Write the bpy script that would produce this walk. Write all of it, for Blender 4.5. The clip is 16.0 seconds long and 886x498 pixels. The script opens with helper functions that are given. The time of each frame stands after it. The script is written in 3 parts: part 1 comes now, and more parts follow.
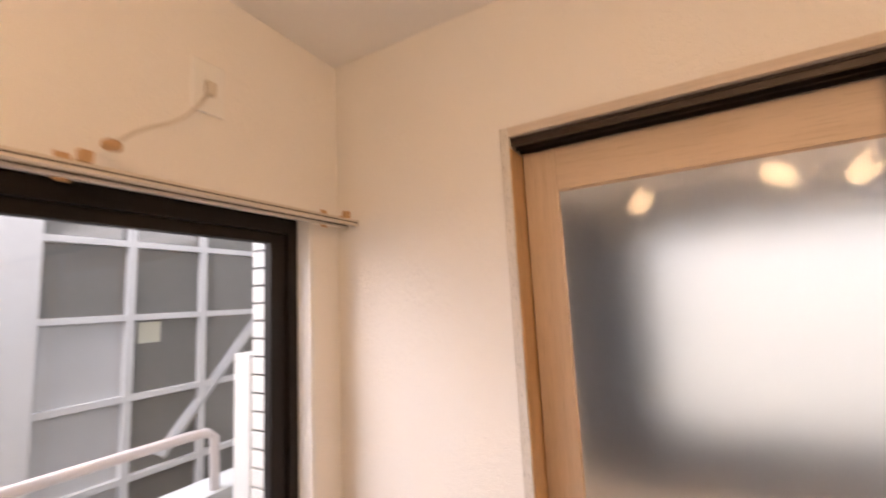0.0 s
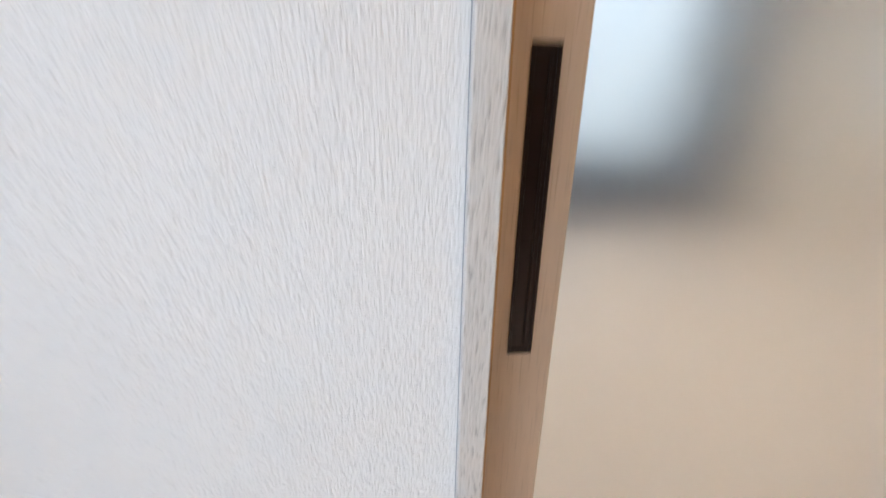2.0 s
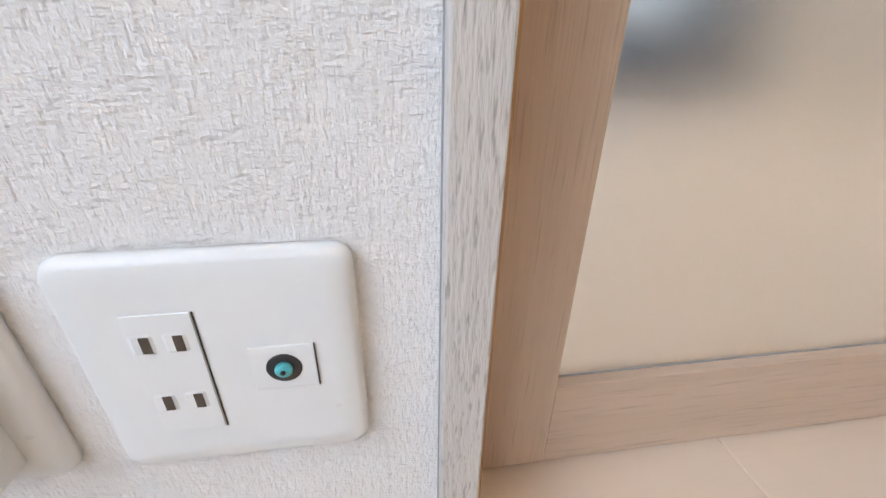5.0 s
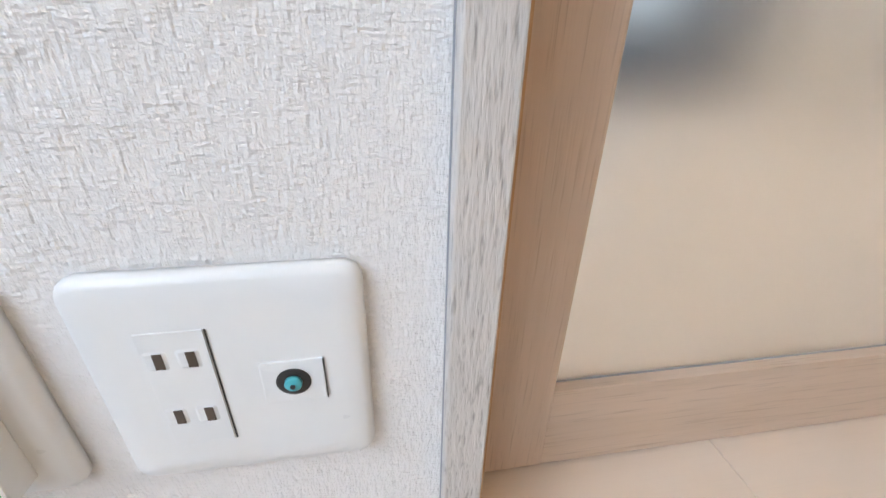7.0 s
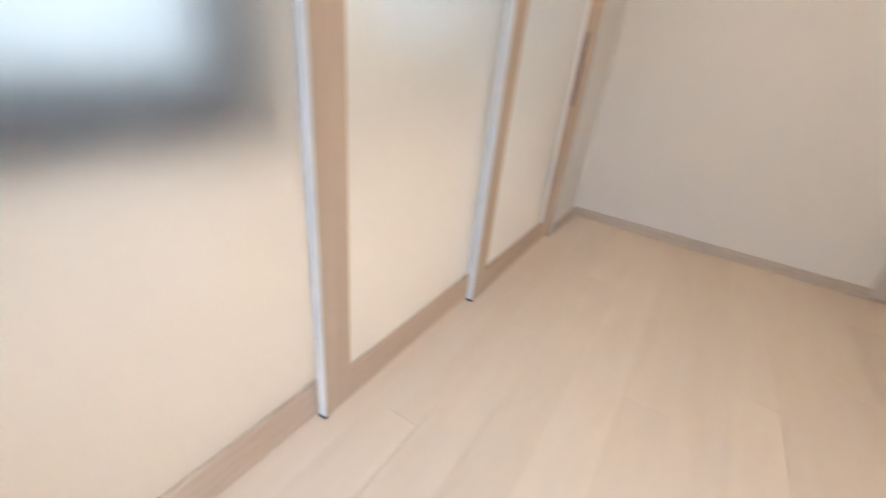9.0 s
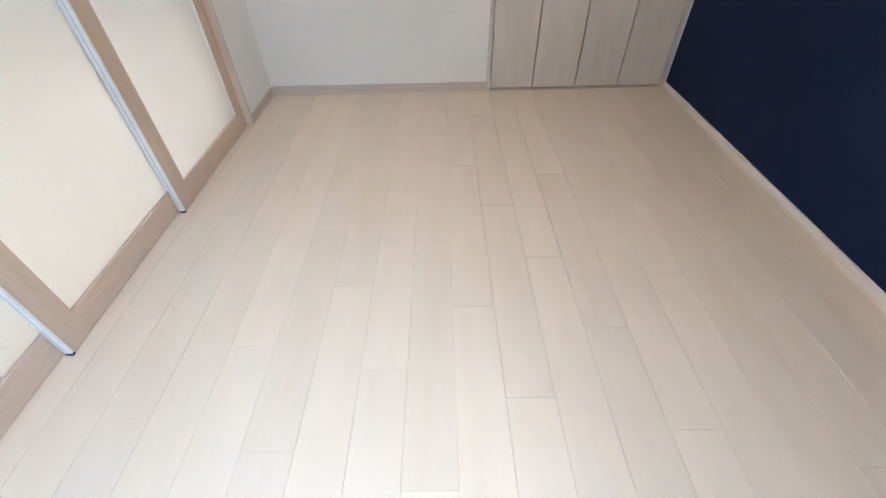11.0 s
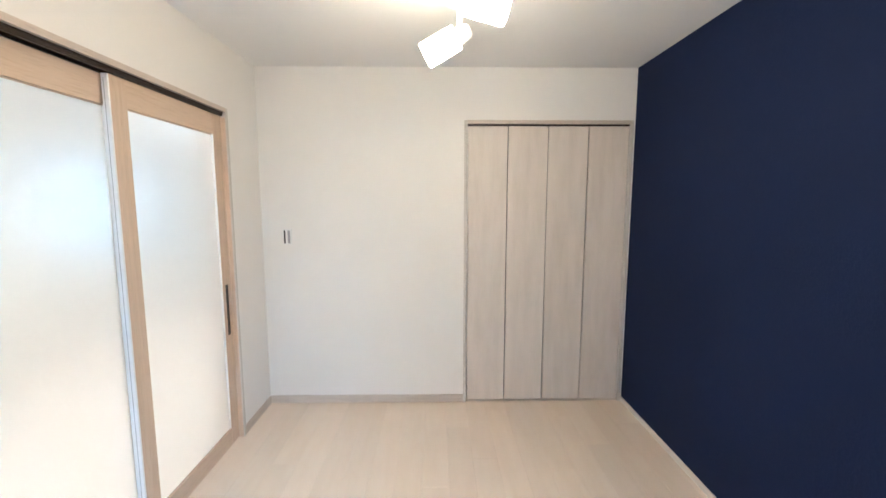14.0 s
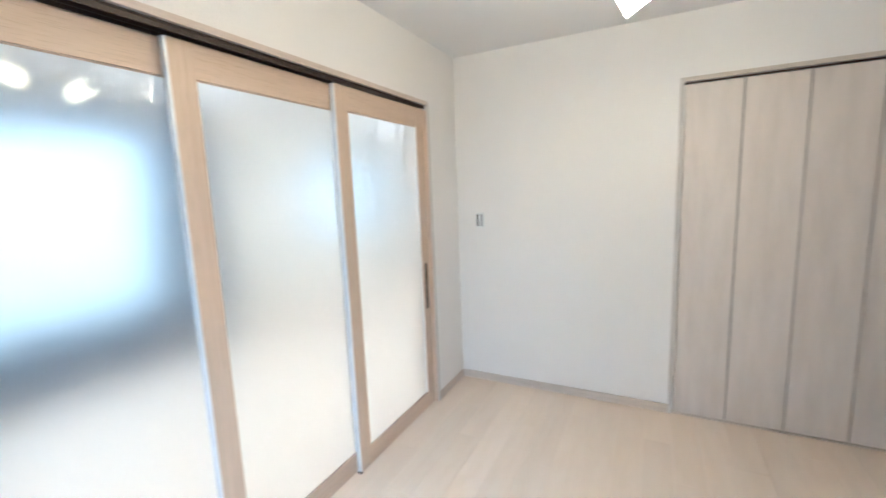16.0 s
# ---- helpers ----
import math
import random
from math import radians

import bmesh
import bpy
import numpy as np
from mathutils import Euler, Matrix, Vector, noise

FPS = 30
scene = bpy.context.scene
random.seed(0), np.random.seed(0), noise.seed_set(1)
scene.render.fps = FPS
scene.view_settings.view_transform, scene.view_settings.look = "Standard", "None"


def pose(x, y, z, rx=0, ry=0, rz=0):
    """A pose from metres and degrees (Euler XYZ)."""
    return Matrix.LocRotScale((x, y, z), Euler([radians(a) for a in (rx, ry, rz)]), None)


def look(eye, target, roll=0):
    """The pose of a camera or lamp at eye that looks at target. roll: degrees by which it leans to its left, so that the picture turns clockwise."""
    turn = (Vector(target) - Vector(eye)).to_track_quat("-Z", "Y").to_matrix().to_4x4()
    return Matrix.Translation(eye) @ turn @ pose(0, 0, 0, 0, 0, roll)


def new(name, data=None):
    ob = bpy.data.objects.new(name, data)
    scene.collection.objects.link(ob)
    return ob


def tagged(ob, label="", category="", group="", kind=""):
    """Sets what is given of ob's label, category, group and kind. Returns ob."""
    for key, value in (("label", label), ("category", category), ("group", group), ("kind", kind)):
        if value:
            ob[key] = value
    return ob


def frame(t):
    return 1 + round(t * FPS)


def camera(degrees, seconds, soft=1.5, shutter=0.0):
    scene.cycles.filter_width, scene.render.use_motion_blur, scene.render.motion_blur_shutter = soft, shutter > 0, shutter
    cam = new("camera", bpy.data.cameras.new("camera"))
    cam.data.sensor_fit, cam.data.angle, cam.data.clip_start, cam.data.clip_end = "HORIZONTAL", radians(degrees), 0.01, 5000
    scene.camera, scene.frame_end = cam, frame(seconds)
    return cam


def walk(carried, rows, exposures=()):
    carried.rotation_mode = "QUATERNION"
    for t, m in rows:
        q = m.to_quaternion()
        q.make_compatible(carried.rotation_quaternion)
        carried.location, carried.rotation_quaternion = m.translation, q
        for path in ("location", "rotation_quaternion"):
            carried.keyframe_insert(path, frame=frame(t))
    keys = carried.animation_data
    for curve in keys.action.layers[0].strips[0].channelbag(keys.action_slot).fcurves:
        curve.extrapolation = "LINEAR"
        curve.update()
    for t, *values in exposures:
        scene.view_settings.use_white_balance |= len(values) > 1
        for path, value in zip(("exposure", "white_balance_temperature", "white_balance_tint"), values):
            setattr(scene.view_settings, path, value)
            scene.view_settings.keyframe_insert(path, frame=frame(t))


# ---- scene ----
# camera and walk
cam = camera(94.0, 16.0, soft=1.5, shutter=0.4)
PATH = [
    (0, (0.997, -2.403, 1.595), (-0.74, -3.364, 1.84), -2.9),
    (0.5, (0.833, -2.557, 1.529), (-1.102, -3.053, 1.617), -2.9),
    (1, (0.664, -2.691, 1.551), (-1.314, -2.841, 1.293), -2.3),
    (1.5, (0.458, -2.754, 1.252), (-1.488, -2.736, 0.794), 0.6),
    (2, (0.291, -2.812, 0.954), (-1.57, -2.607, 0.25), 0.9),
    (2.5, (0.193, -2.819, 0.696), (-1.636, -2.538, -0.062), -0.2),
    (3, (0.185, -2.811, 0.616), (-1.642, -2.561, -0.159), 0.0),
    (3.5, (0.187, -2.81, 0.495), (-1.629, -2.587, -0.314), 0.1),
    (4, (0.18, -2.799, 0.435), (-1.603, -2.55, -0.436), 0.2),
    (4.5, (0.163, -2.788, 0.379), (-1.595, -2.527, -0.539), 0.6),
    (7, (0.163, -2.795, 0.389), (-1.58, -2.49, -0.543), 1.4),
    (7.5, (0.178, -2.768, 0.534), (-1.557, -2.384, -0.383), 1.5),
    (8, (0.263, -2.697, 0.722), (-1.443, -2.162, -0.174), 1.7),
    (8.4, (0.361, -2.586, 0.858), (-1.197, -1.729, -0.057), 2.4),
    (8.5, (0.38, -2.585, 0.876), (-1.108, -1.599, -0.025), 3.1),
    (9, (0.549, -2.524, 0.925), (-0.343, -0.986, 0.01), 6.0),
    (9.5, (0.755, -2.562, 0.986), (0.428, -0.887, -0.057), 1.3),
    (10, (0.931, -2.616, 1.068), (0.817, -1.047, -0.166), -0.9),
    (12.5, (1.201, -2.87, 1.208), (1.22, -1.446, -0.197), -1.4),
    (13, (1.2, -2.862, 1.38), (1.231, -1.098, 0.439), -1.3),
    (13.5, (1.25, -2.92, 1.446), (1.26, -0.981, 0.957), -0.6),
    (14, (1.24, -2.941, 1.499), (1.268, -0.955, 1.264), -0.0),
    (14.5, (1.241, -2.944, 1.503), (1.261, -0.953, 1.32), -0.3),
    (15, (1.26, -2.907, 1.505), (1.13, -0.92, 1.317), -2.1),
    (15.5, (1.293, -2.829, 1.488), (0.842, -0.895, 1.252), -1.6),
    (16, (1.316, -2.835, 1.475), (0.411, -1.075, 1.189), -2.3),
]
EXPOSURES = ((0.0, 0.5, 7350, 26), (0.5, 0.5, 6950, 20), (1.0, 0.4, 5900, 12), (1.5, 0.3, 5600, 9), (2.0, 0.25, 5700, 9), (2.5, 0.25, 5700, 9), (4.5, 0.3, 5750, 11), (7.5, 0.4, 5600, 8), (8.5, 0.65, 5500, 6), (9.0, 0.7, 5600, 9), (10.0, 0.78, 4850, 2), (12.5, 0.85, 4950, 2), (13.0, 1.0, 5000, 2), (14.0, 1.2, 4900, 3), (16.0, 1.12, 4700, 1))
walk(cam, [(t, look(eye, target, roll)) for t, eye, target, roll in PATH], EXPOSURES)
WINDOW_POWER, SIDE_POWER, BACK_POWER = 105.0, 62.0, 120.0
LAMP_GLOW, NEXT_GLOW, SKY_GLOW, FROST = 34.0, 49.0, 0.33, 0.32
PLATE_Y, PLATE_Z = -2.8585, 0.241
# spots on the lamp bar: across, along, drop, tilt, turn
SPOTS = ((0.0, -0.72, 0.255, -60, -30), (0.03, -0.19, 0.255, 64, -18), (0.0, 0.20, 0.268, -72, -12), (0.02, 0.53, 0.258, 62, -6))


# ---- world and lights ----
world = bpy.data.worlds.new("sky")
scene.world = world
world.use_nodes = True
wn = world.node_tree
sky = wn.nodes.new("ShaderNodeTexSky")
sky.sky_type = 'NISHITA'
sky.sun_disc = False
sky.sun_elevation = radians(40)
sky.sun_rotation = radians(150)
wn.nodes["Background"].inputs["Strength"].default_value = 0.068
wn.links.new(sky.outputs["Color"], wn.nodes["Background"].inputs["Color"])

sun_data = bpy.data.lights.new("sun", 'SUN')
sun_data.energy = 0.35
sun_data.angle = radians(15)
sun_data.color = (1.0, 0.97, 0.93)
sun_ob = new("sun", sun_data)
sun_ob.matrix_world = look((0, -8, 12), (-1.0, -6.0, 0))


def area(name, eye, target, sx, sy, power, colour):
    d = bpy.data.lights.new(name, 'AREA')
    d.shape = 'RECTANGLE'
    d.size, d.size_y, d.energy, d.color = sx, sy, power, colour
    o = new(name, d)
    o.matrix_world = look(eye, target)
    return o


# sky light that comes down through the window openings
area("window_skylight", (0.95, -5.4, 3.6), (1.0, -2.0, 0.6), 3.6, 1.6, WINDOW_POWER, (0.86, 0.93, 1.0))
area("side_skylight", (2.7, -5.1, 2.35), (0.3, -2.75, 0.95), 2.4, 1.8, SIDE_POWER, (0.86, 0.93, 1.0))
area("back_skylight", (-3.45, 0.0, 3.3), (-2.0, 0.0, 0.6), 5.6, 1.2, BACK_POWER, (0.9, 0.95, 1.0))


# ---- materials ----
def material(name, base, rough=0.5, metal=0.0):
    m = bpy.data.materials.new(name)
    m.use_nodes = True
    b = m.node_tree.nodes["Principled BSDF"]
    b.inputs["Base Color"].default_value = (*base, 1)
    b.inputs["Roughness"].default_value = rough
    b.inputs["Metallic"].default_value = metal
    return m, m.node_tree, b


def coords(nt, scale=(1, 1, 1), kind="Object"):
    tc = nt.nodes.new("ShaderNodeTexCoord")
    mp = nt.nodes.new("ShaderNodeMapping")
    mp.inputs["Scale"].default_value = scale
    nt.links.new(tc.outputs[kind], mp.inputs["Vector"])
    return mp.outputs["Vector"]


def noise_tex(nt, vec, scale, detail=3.0, rough=0.55):
    n = nt.nodes.new("ShaderNodeTexNoise")
    n.inputs["Scale"].default_value = scale
    n.inputs["Detail"].default_value = detail
    n.inputs["Roughness"].default_value = rough
    nt.links.new(vec, n.inputs["Vector"])
    return n.outputs["Fac"]


def ramp(nt, fac, stops):
    r = nt.nodes.new("ShaderNodeValToRGB")
    e = r.color_ramp.elements
    while len(e) < len(stops):
        e.new(0.5)
    for k, (p, c) in zip(e, stops):
        k.position, k.color = p, (*c, 1)
    nt.links.new(fac, r.inputs["Fac"])
    return r.outputs["Color"]


def math_node(nt, op, a, b):
    n = nt.nodes.new("ShaderNodeMath")
    n.operation = op
    for s, v in zip(n.inputs, (a, b)):
        if isinstance(v, (int, float)):
            s.default_value = v
        else:
            nt.links.new(v, s)
    return n.outputs[0]


def mix_col(nt, fac, a, b, blend='MIX'):
    n = nt.nodes.new("ShaderNodeMix")
    n.data_type, n.blend_type = 'RGBA', blend
    for s, v in ((n.inputs[0], fac), (n.inputs[6], a), (n.inputs[7], b)):
        if isinstance(v, (int, float)):
            s.default_value = v
        elif isinstance(v, tuple):
            s.default_value = (*v, 1)
        else:
            nt.links.new(v, s)
    return n.outputs[2]


def bump(nt, bsdf, height, distance, strength=1.0):
    n = nt.nodes.new("ShaderNodeBump")
    n.inputs["Distance"].default_value = distance
    n.inputs["Strength"].default_value = strength
    nt.links.new(height, n.inputs["Height"])
    nt.links.new(n.outputs["Normal"], bsdf.inputs["Normal"])


def wallpaper(name, base, stain, depth=0.0015):
    """Embossed vinyl paper: short upright threads crossed by fainter level ones."""
    m, nt, b = material(name, base, 0.85)
    b.inputs["Specular IOR Level"].default_value = 0.3
    up = noise_tex(nt, coords(nt, (380, 380, 120)), 1.0, 2.0, 0.6)
    across = noise_tex(nt, coords(nt, (110, 110, 420)), 1.0, 2.0, 0.6)
    patch = noise_tex(nt, coords(nt, (60, 60, 60)), 1.0, 1.0)
    h = math_node(nt, 'ADD', math_node(nt, 'MULTIPLY', up, 1.0), math_node(nt, 'MULTIPLY', across, math_node(nt, 'MULTIPLY', patch, 2.2)))
    bump(nt, b, h, depth)
    big = noise_tex(nt, coords(nt), 1.3, 3.0)
    col = ramp(nt, big, [(0.3, stain), (0.7, base)])
    nt.links.new(col, b.inputs["Base Color"])
    return m


def wood(name, light, dark, grain_axis='z', rough=0.45, pores=0.35, relief=0.0004, per_object=0.0, fine_bands=45, dash=14):
    """Straight-grained wood; grain_axis is the direction in which the fibres run."""
    m, nt, b = material(name, light, rough)
    q = fine_bands
    k = {'x': (2.2, q, q), 'y': (q, 2.2, q), 'z': (q, q, 2.2)}[grain_axis]
    f = {'x': (dash, 420, 420), 'y': (420, dash, 420), 'z': (420, 420, dash)}[grain_axis]
    vec = coords(nt, k)
    if per_object:
        info = nt.nodes.new("ShaderNodeObjectInfo")
        add = nt.nodes.new("ShaderNodeVectorMath")
        add.operation = 'ADD'
        nt.links.new(vec, add.inputs[0])
        sc = math_node(nt, 'MULTIPLY', info.outputs["Random"], 37.0)
        nt.links.new(sc, add.inputs[1])
        vec = add.outputs[0]
    bands = noise_tex(nt, vec, 1.0, 4.0, 0.6)
    fine = noise_tex(nt, coords(nt, f), 1.0, 2.0, 0.6)
    col = ramp(nt, bands, [(0.3, dark), (0.62, light)])
    pore = ramp(nt, fine, [(0.30, tuple(c * 0.55 for c in dark)), (0.44, (1, 1, 1))])
    col = mix_col(nt, pores, col, pore, 'MULTIPLY')
    if per_object:
        tone = ramp(nt, info.outputs["Random"], [(0.0, (1 - per_object,) * 3), (1.0, (1.0, 1.0, 1.0))])
        col = mix_col(nt, 1.0, col, tone, 'MULTIPLY')
    nt.links.new(col, b.inputs["Base Color"])
    bump(nt, b, fine, relief)
    return m


def plain(name, base, rough=0.4, metal=0.0, vary=0.06, scale=25.0, relief=0.0):
    m, nt, b = material(name, base, rough, metal)
    n = noise_tex(nt, coords(nt), scale, 4.0)
    nt.links.new(ramp(nt, n, [(0.3, tuple(c * (1 - vary) for c in base)), (0.7, base)]), b.inputs["Base Color"])
    r = math_node(nt, 'ADD', math_node(nt, 'MULTIPLY', n, 0.15), rough - 0.07)
    nt.links.new(r, b.inputs["Roughness"])
    if relief:
        bump(nt, b, noise_tex(nt, coords(nt), scale * 12, 2.0), relief)
    return m


def glowing(name, colour, strength):
    m, nt, b = material(name, colour, 0.5)
    b.inputs["Emission Color"].default_value = (*colour, 1)
    b.inputs["Emission Strength"].default_value = strength
    return m


M_PAPER = wallpaper("white_wallpaper", (0.835, 0.81, 0.785), (0.80, 0.775, 0.75))
M_NAVY = wallpaper("navy_wallpaper", (0.0055, 0.0125, 0.050), (0.005, 0.011, 0.044), 0.0007)
M_NAVY.node_tree.nodes["Principled BSDF"].inputs["Specular IOR Level"].default_value = 0.22
M_NAVY.node_tree.nodes["Principled BSDF"].inputs["Roughness"].default_value = 0.8
M_CEIL = wallpaper("ceiling_wallpaper", (0.80, 0.79, 0.78), (0.77, 0.76, 0.75), 0.0008)
M_PLANK = wood("whitewashed_maple_plank", (0.72, 0.60, 0.485), (0.69, 0.565, 0.445), 'y', 0.38, 0.03, 0.00003, 0.06, 14)
M_MAPLE = wood("maple_door_wood", (0.61, 0.47, 0.355), (0.55, 0.415, 0.30), 'z', 0.42, 0.25, 0.0003)
M_MAPLE_H = wood("maple_rail_wood", (0.61, 0.47, 0.355), (0.55, 0.415, 0.30), 'y', 0.42, 0.25, 0.0003)
M_WASH = wood("whitewashed_trim_wood", (0.64, 0.60, 0.56), (0.56, 0.52, 0.48), 'z', 0.5, 0.55, 0.0009, 0.0, 30, 60)
M_WASH_H = wood("whitewashed_level_trim_wood", (0.60, 0.51, 0.44), (0.52, 0.44, 0.37), 'y', 0.5, 0.3, 0.0004)
M_WASH_X = wood("whitewashed_cross_trim_wood", (0.60, 0.52, 0.46), (0.52, 0.45, 0.39), 'x', 0.5, 0.3, 0.0004)
M_LEAF = wood("pale_ash_closet_wood", (0.69, 0.62, 0.565), (0.62, 0.555, 0.50), 'z', 0.5, 0.10, 0.0002, 0.06, 16)
# maple with the near jamb's warm shade put into the colour; also brown fittings
M_JAMB = wood("shaded_jamb_and_brown_fittings", (0.55, 0.34, 0.18), (0.47, 0.28, 0.13), 'z', 0.45, 0.25, 0.0003)
M_ALU = plain("satin_aluminium", (0.84, 0.85, 0.87), 0.38, 0.25, 0.05, 40)
M_TRACK = plain("dark_brown_track", (0.035, 0.022, 0.017), 0.4, 0.3)
M_BRONZE = plain("bronze_pull", (0.022, 0.011, 0.008), 0.35, 0.3)
M_BLACK = plain("black_aluminium_sash", (0.010, 0.007, 0.006), 0.5, 0.0)
M_BLACK.node_tree.nodes["Principled BSDF"].inputs["Specular IOR Level"].default_value = 0.25
M_PLASTIC = plain("white_switch_plastic", (0.80, 0.80, 0.79), 0.3, 0.0, 0.03)
M_DARK = plain("dark_slot", (0.03, 0.027, 0.025), 0.5)
M_SLOT = plain("slot_brass", (0.11, 0.085, 0.065), 0.4, 0.5)
M_TEAL = plain("teal_insulator", (0.10, 0.45, 0.50), 0.35)
M_GREEN = plain("green_sticker", (0.05, 0.28, 0.08), 0.5)
M_GREY = plain("grey_print", (0.35, 0.35, 0.36), 0.5)
M_CREAM = plain("cream_curtain_rail", (0.62, 0.56, 0.49), 0.35, 0.0)
M_WHITE = plain("white_gloss_paint", (0.80, 0.80, 0.80), 0.35)
M_LAMP = glowing("glowing_opal_glass", (1.0, 0.72, 0.42), LAMP_GLOW)
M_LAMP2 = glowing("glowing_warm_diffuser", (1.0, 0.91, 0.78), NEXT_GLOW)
M_SKYBACK = glowing("overcast_sky_backdrop", (0.95, 1.0, 1.0), SKY_GLOW)
M_EXT = plain("light_grey_facade", (0.62, 0.63, 0.64), 0.7, 0.0, 0.08, 3.0)
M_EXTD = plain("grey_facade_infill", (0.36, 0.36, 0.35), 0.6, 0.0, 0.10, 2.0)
M_TILE = plain("white_facade_tile", (0.78, 0.78, 0.77), 0.35)
M_JOINT = plain("dark_tile_joint", (0.16, 0.16, 0.16), 0.8)
M_RAILP = plain("pale_pink_balcony_paint", (0.72, 0.66, 0.66), 0.35)
M_CONC = plain("pale_blue_grey_parapet", (0.58, 0.62, 0.64), 0.7)
M_ASPHALT = plain("asphalt", (0.05, 0.05, 0.052), 0.9, 0.0, 0.3, 8.0)
M_FLOOR2 = wood("whitewashed_maple_floor", (0.74, 0.62, 0.51), (0.68, 0.56, 0.45), 'y', 0.4, 0.12, 0.0001)
M_PALEBB = wood("cream_baseboard_wood", (0.74, 0.67, 0.60), (0.68, 0.61, 0.54), 'y', 0.45, 0.15, 0.0002)
M_NAVY2 = wallpaper("slate_wallpaper", (0.008, 0.022, 0.055), (0.007, 0.019, 0.048), 0.0007)
M_WARM = wallpaper("cream_wallpaper", (0.78, 0.73, 0.66), (0.74, 0.69, 0.62))


def frosted():
    """Acid-etched glass: scatters what passes, with a polished outer face."""
    m, nt, b = material("frosted_glass", (0.97, 0.975, 0.97), FROST)
    b.inputs["Transmission Weight"].default_value = 1.0
    b.inputs["IOR"].default_value = 1.42
    b.inputs["Coat Weight"].default_value = 0.36
    b.inputs["Coat Roughness"].default_value = 0.015
    return m


def clear():
    m, nt, b = material("clear_glass", (0.96, 0.98, 0.98), 0.0)
    b.inputs["Transmission Weight"].default_value = 1.0
    b.inputs["IOR"].default_value = 1.45
    return m


M_FROST, M_CLEAR = frosted(), clear()
m_, nt_, b_ = material("facade_window_glass", (0.20, 0.20, 0.195), 0.08)
M_FGLASS = m_


# ---- builders ----
def box(bm, x0, x1, y0, y1, z0, z1):
    v = [bm.verts.new(p) for p in ((x0, y0, z0), (x1, y0, z0), (x1, y1, z0), (x0, y1, z0),
                                   (x0, y0, z1), (x1, y0, z1), (x1, y1, z1), (x0, y1, z1))]
    for q in ((3, 2, 1, 0), (4, 5, 6, 7), (0, 1, 5, 4), (1, 2, 6, 5), (2, 3, 7, 6), (3, 0, 4, 7)):
        bm.faces.new([v[i] for i in q])


def boxes(*dims, bevel=0.0, segments=2):
    bm = bmesh.new()
    for d in dims:
        box(bm, *d)
    if bevel:
        bmesh.ops.bevel(bm, geom=bm.edges[:], offset=bevel, segments=segments, affect='EDGES', profile=0.5)
    return bm


def tube(points, radius, sides=10):
    """A round bar along a few points."""
    bm = bmesh.new()
    pts = [Vector(p) for p in points]
    rings = []
    for i, p in enumerate(pts):
        d = (pts[min(i + 1, len(pts) - 1)] - pts[max(i - 1, 0)]).normalized()
        q = d.to_track_quat('Z', 'Y')
        rings.append([bm.verts.new(p + q @ Vector((radius * math.cos(a), radius * math.sin(a), 0)))
                      for a in (2 * math.pi * k / sides for k in range(sides))])
    for a, b in zip(rings, rings[1:]):
        for k in range(sides):
            bm.faces.new((a[k], a[(k + 1) % sides], b[(k + 1) % sides], b[k]))
    bm.faces.new(rings[0][::-1])
    bm.faces.new(rings[-1])
    return bm


def lathe(profile, sides=28):
    """A turned shape round z from (radius, z) pairs."""
    bm = bmesh.new()
    rings = [[bm.verts.new((r * math.cos(2 * math.pi * k / sides), r * math.sin(2 * math.pi * k / sides), z))
              for k in range(sides)] for r, z in profile]
    for a, b in zip(rings, rings[1:]):
        for k in range(sides):
            bm.faces.new((a[k], a[(k + 1) % sides], b[(k + 1) % sides], b[k]))
    bm.faces.new(rings[0][::-1])
    bm.faces.new(rings[-1])
    return bm


def mesh_of(name, bm, mat, smooth=False):
    bmesh.ops.recalc_face_normals(bm, faces=bm.faces[:])
    me = bpy.data.meshes.new(name)
    bm.to_mesh(me)
    bm.free()
    me.materials.append(mat)
    if smooth:
        for p in me.polygons:
            p.use_smooth = True
    return me


def part(name, bm, mat, parent, label="", smooth=False, at=None):
    o = new(name, mesh_of(name, bm, mat, smooth))
    o.parent = parent
    if at is not None:
        o.matrix_basis = at
    return tagged(o, label)


def thing(name, label, category, group="", at=None):
    o = new(name)
    o.empty_display_size = 0.05
    if at is not None:
        o.matrix_basis = at
    return tagged(o, label, category, group)


def structure(name, bm, mat, label="", category="wall"):
    return tagged(new(name, mesh_of(name, bm, mat)), label, category, kind="structure")


# ---- room shell ----
W, NEAR, H = 2.626, -3.344, 2.4           # width, window wall, ceiling
OUT_L, OUT_R, HEAD = -2.764, -0.420, 2.030  # outer edges of the sliding doors' casing
WX0, WX1, WZ0, WZ1 = 0.112, 1.80, 0.06, 1.858  # window opening
CX0, CX1, CZ = 1.430, 2.610, 2.048         # closet casing, outer
T = 0.12

def east_slab(d0, d1, z0, z1):
    """A slab along the east wall, between two distances from its face."""
    return boxes((W - 0.004 + d0, W - 0.004 + d1, NEAR, 0.0, z0, z1))


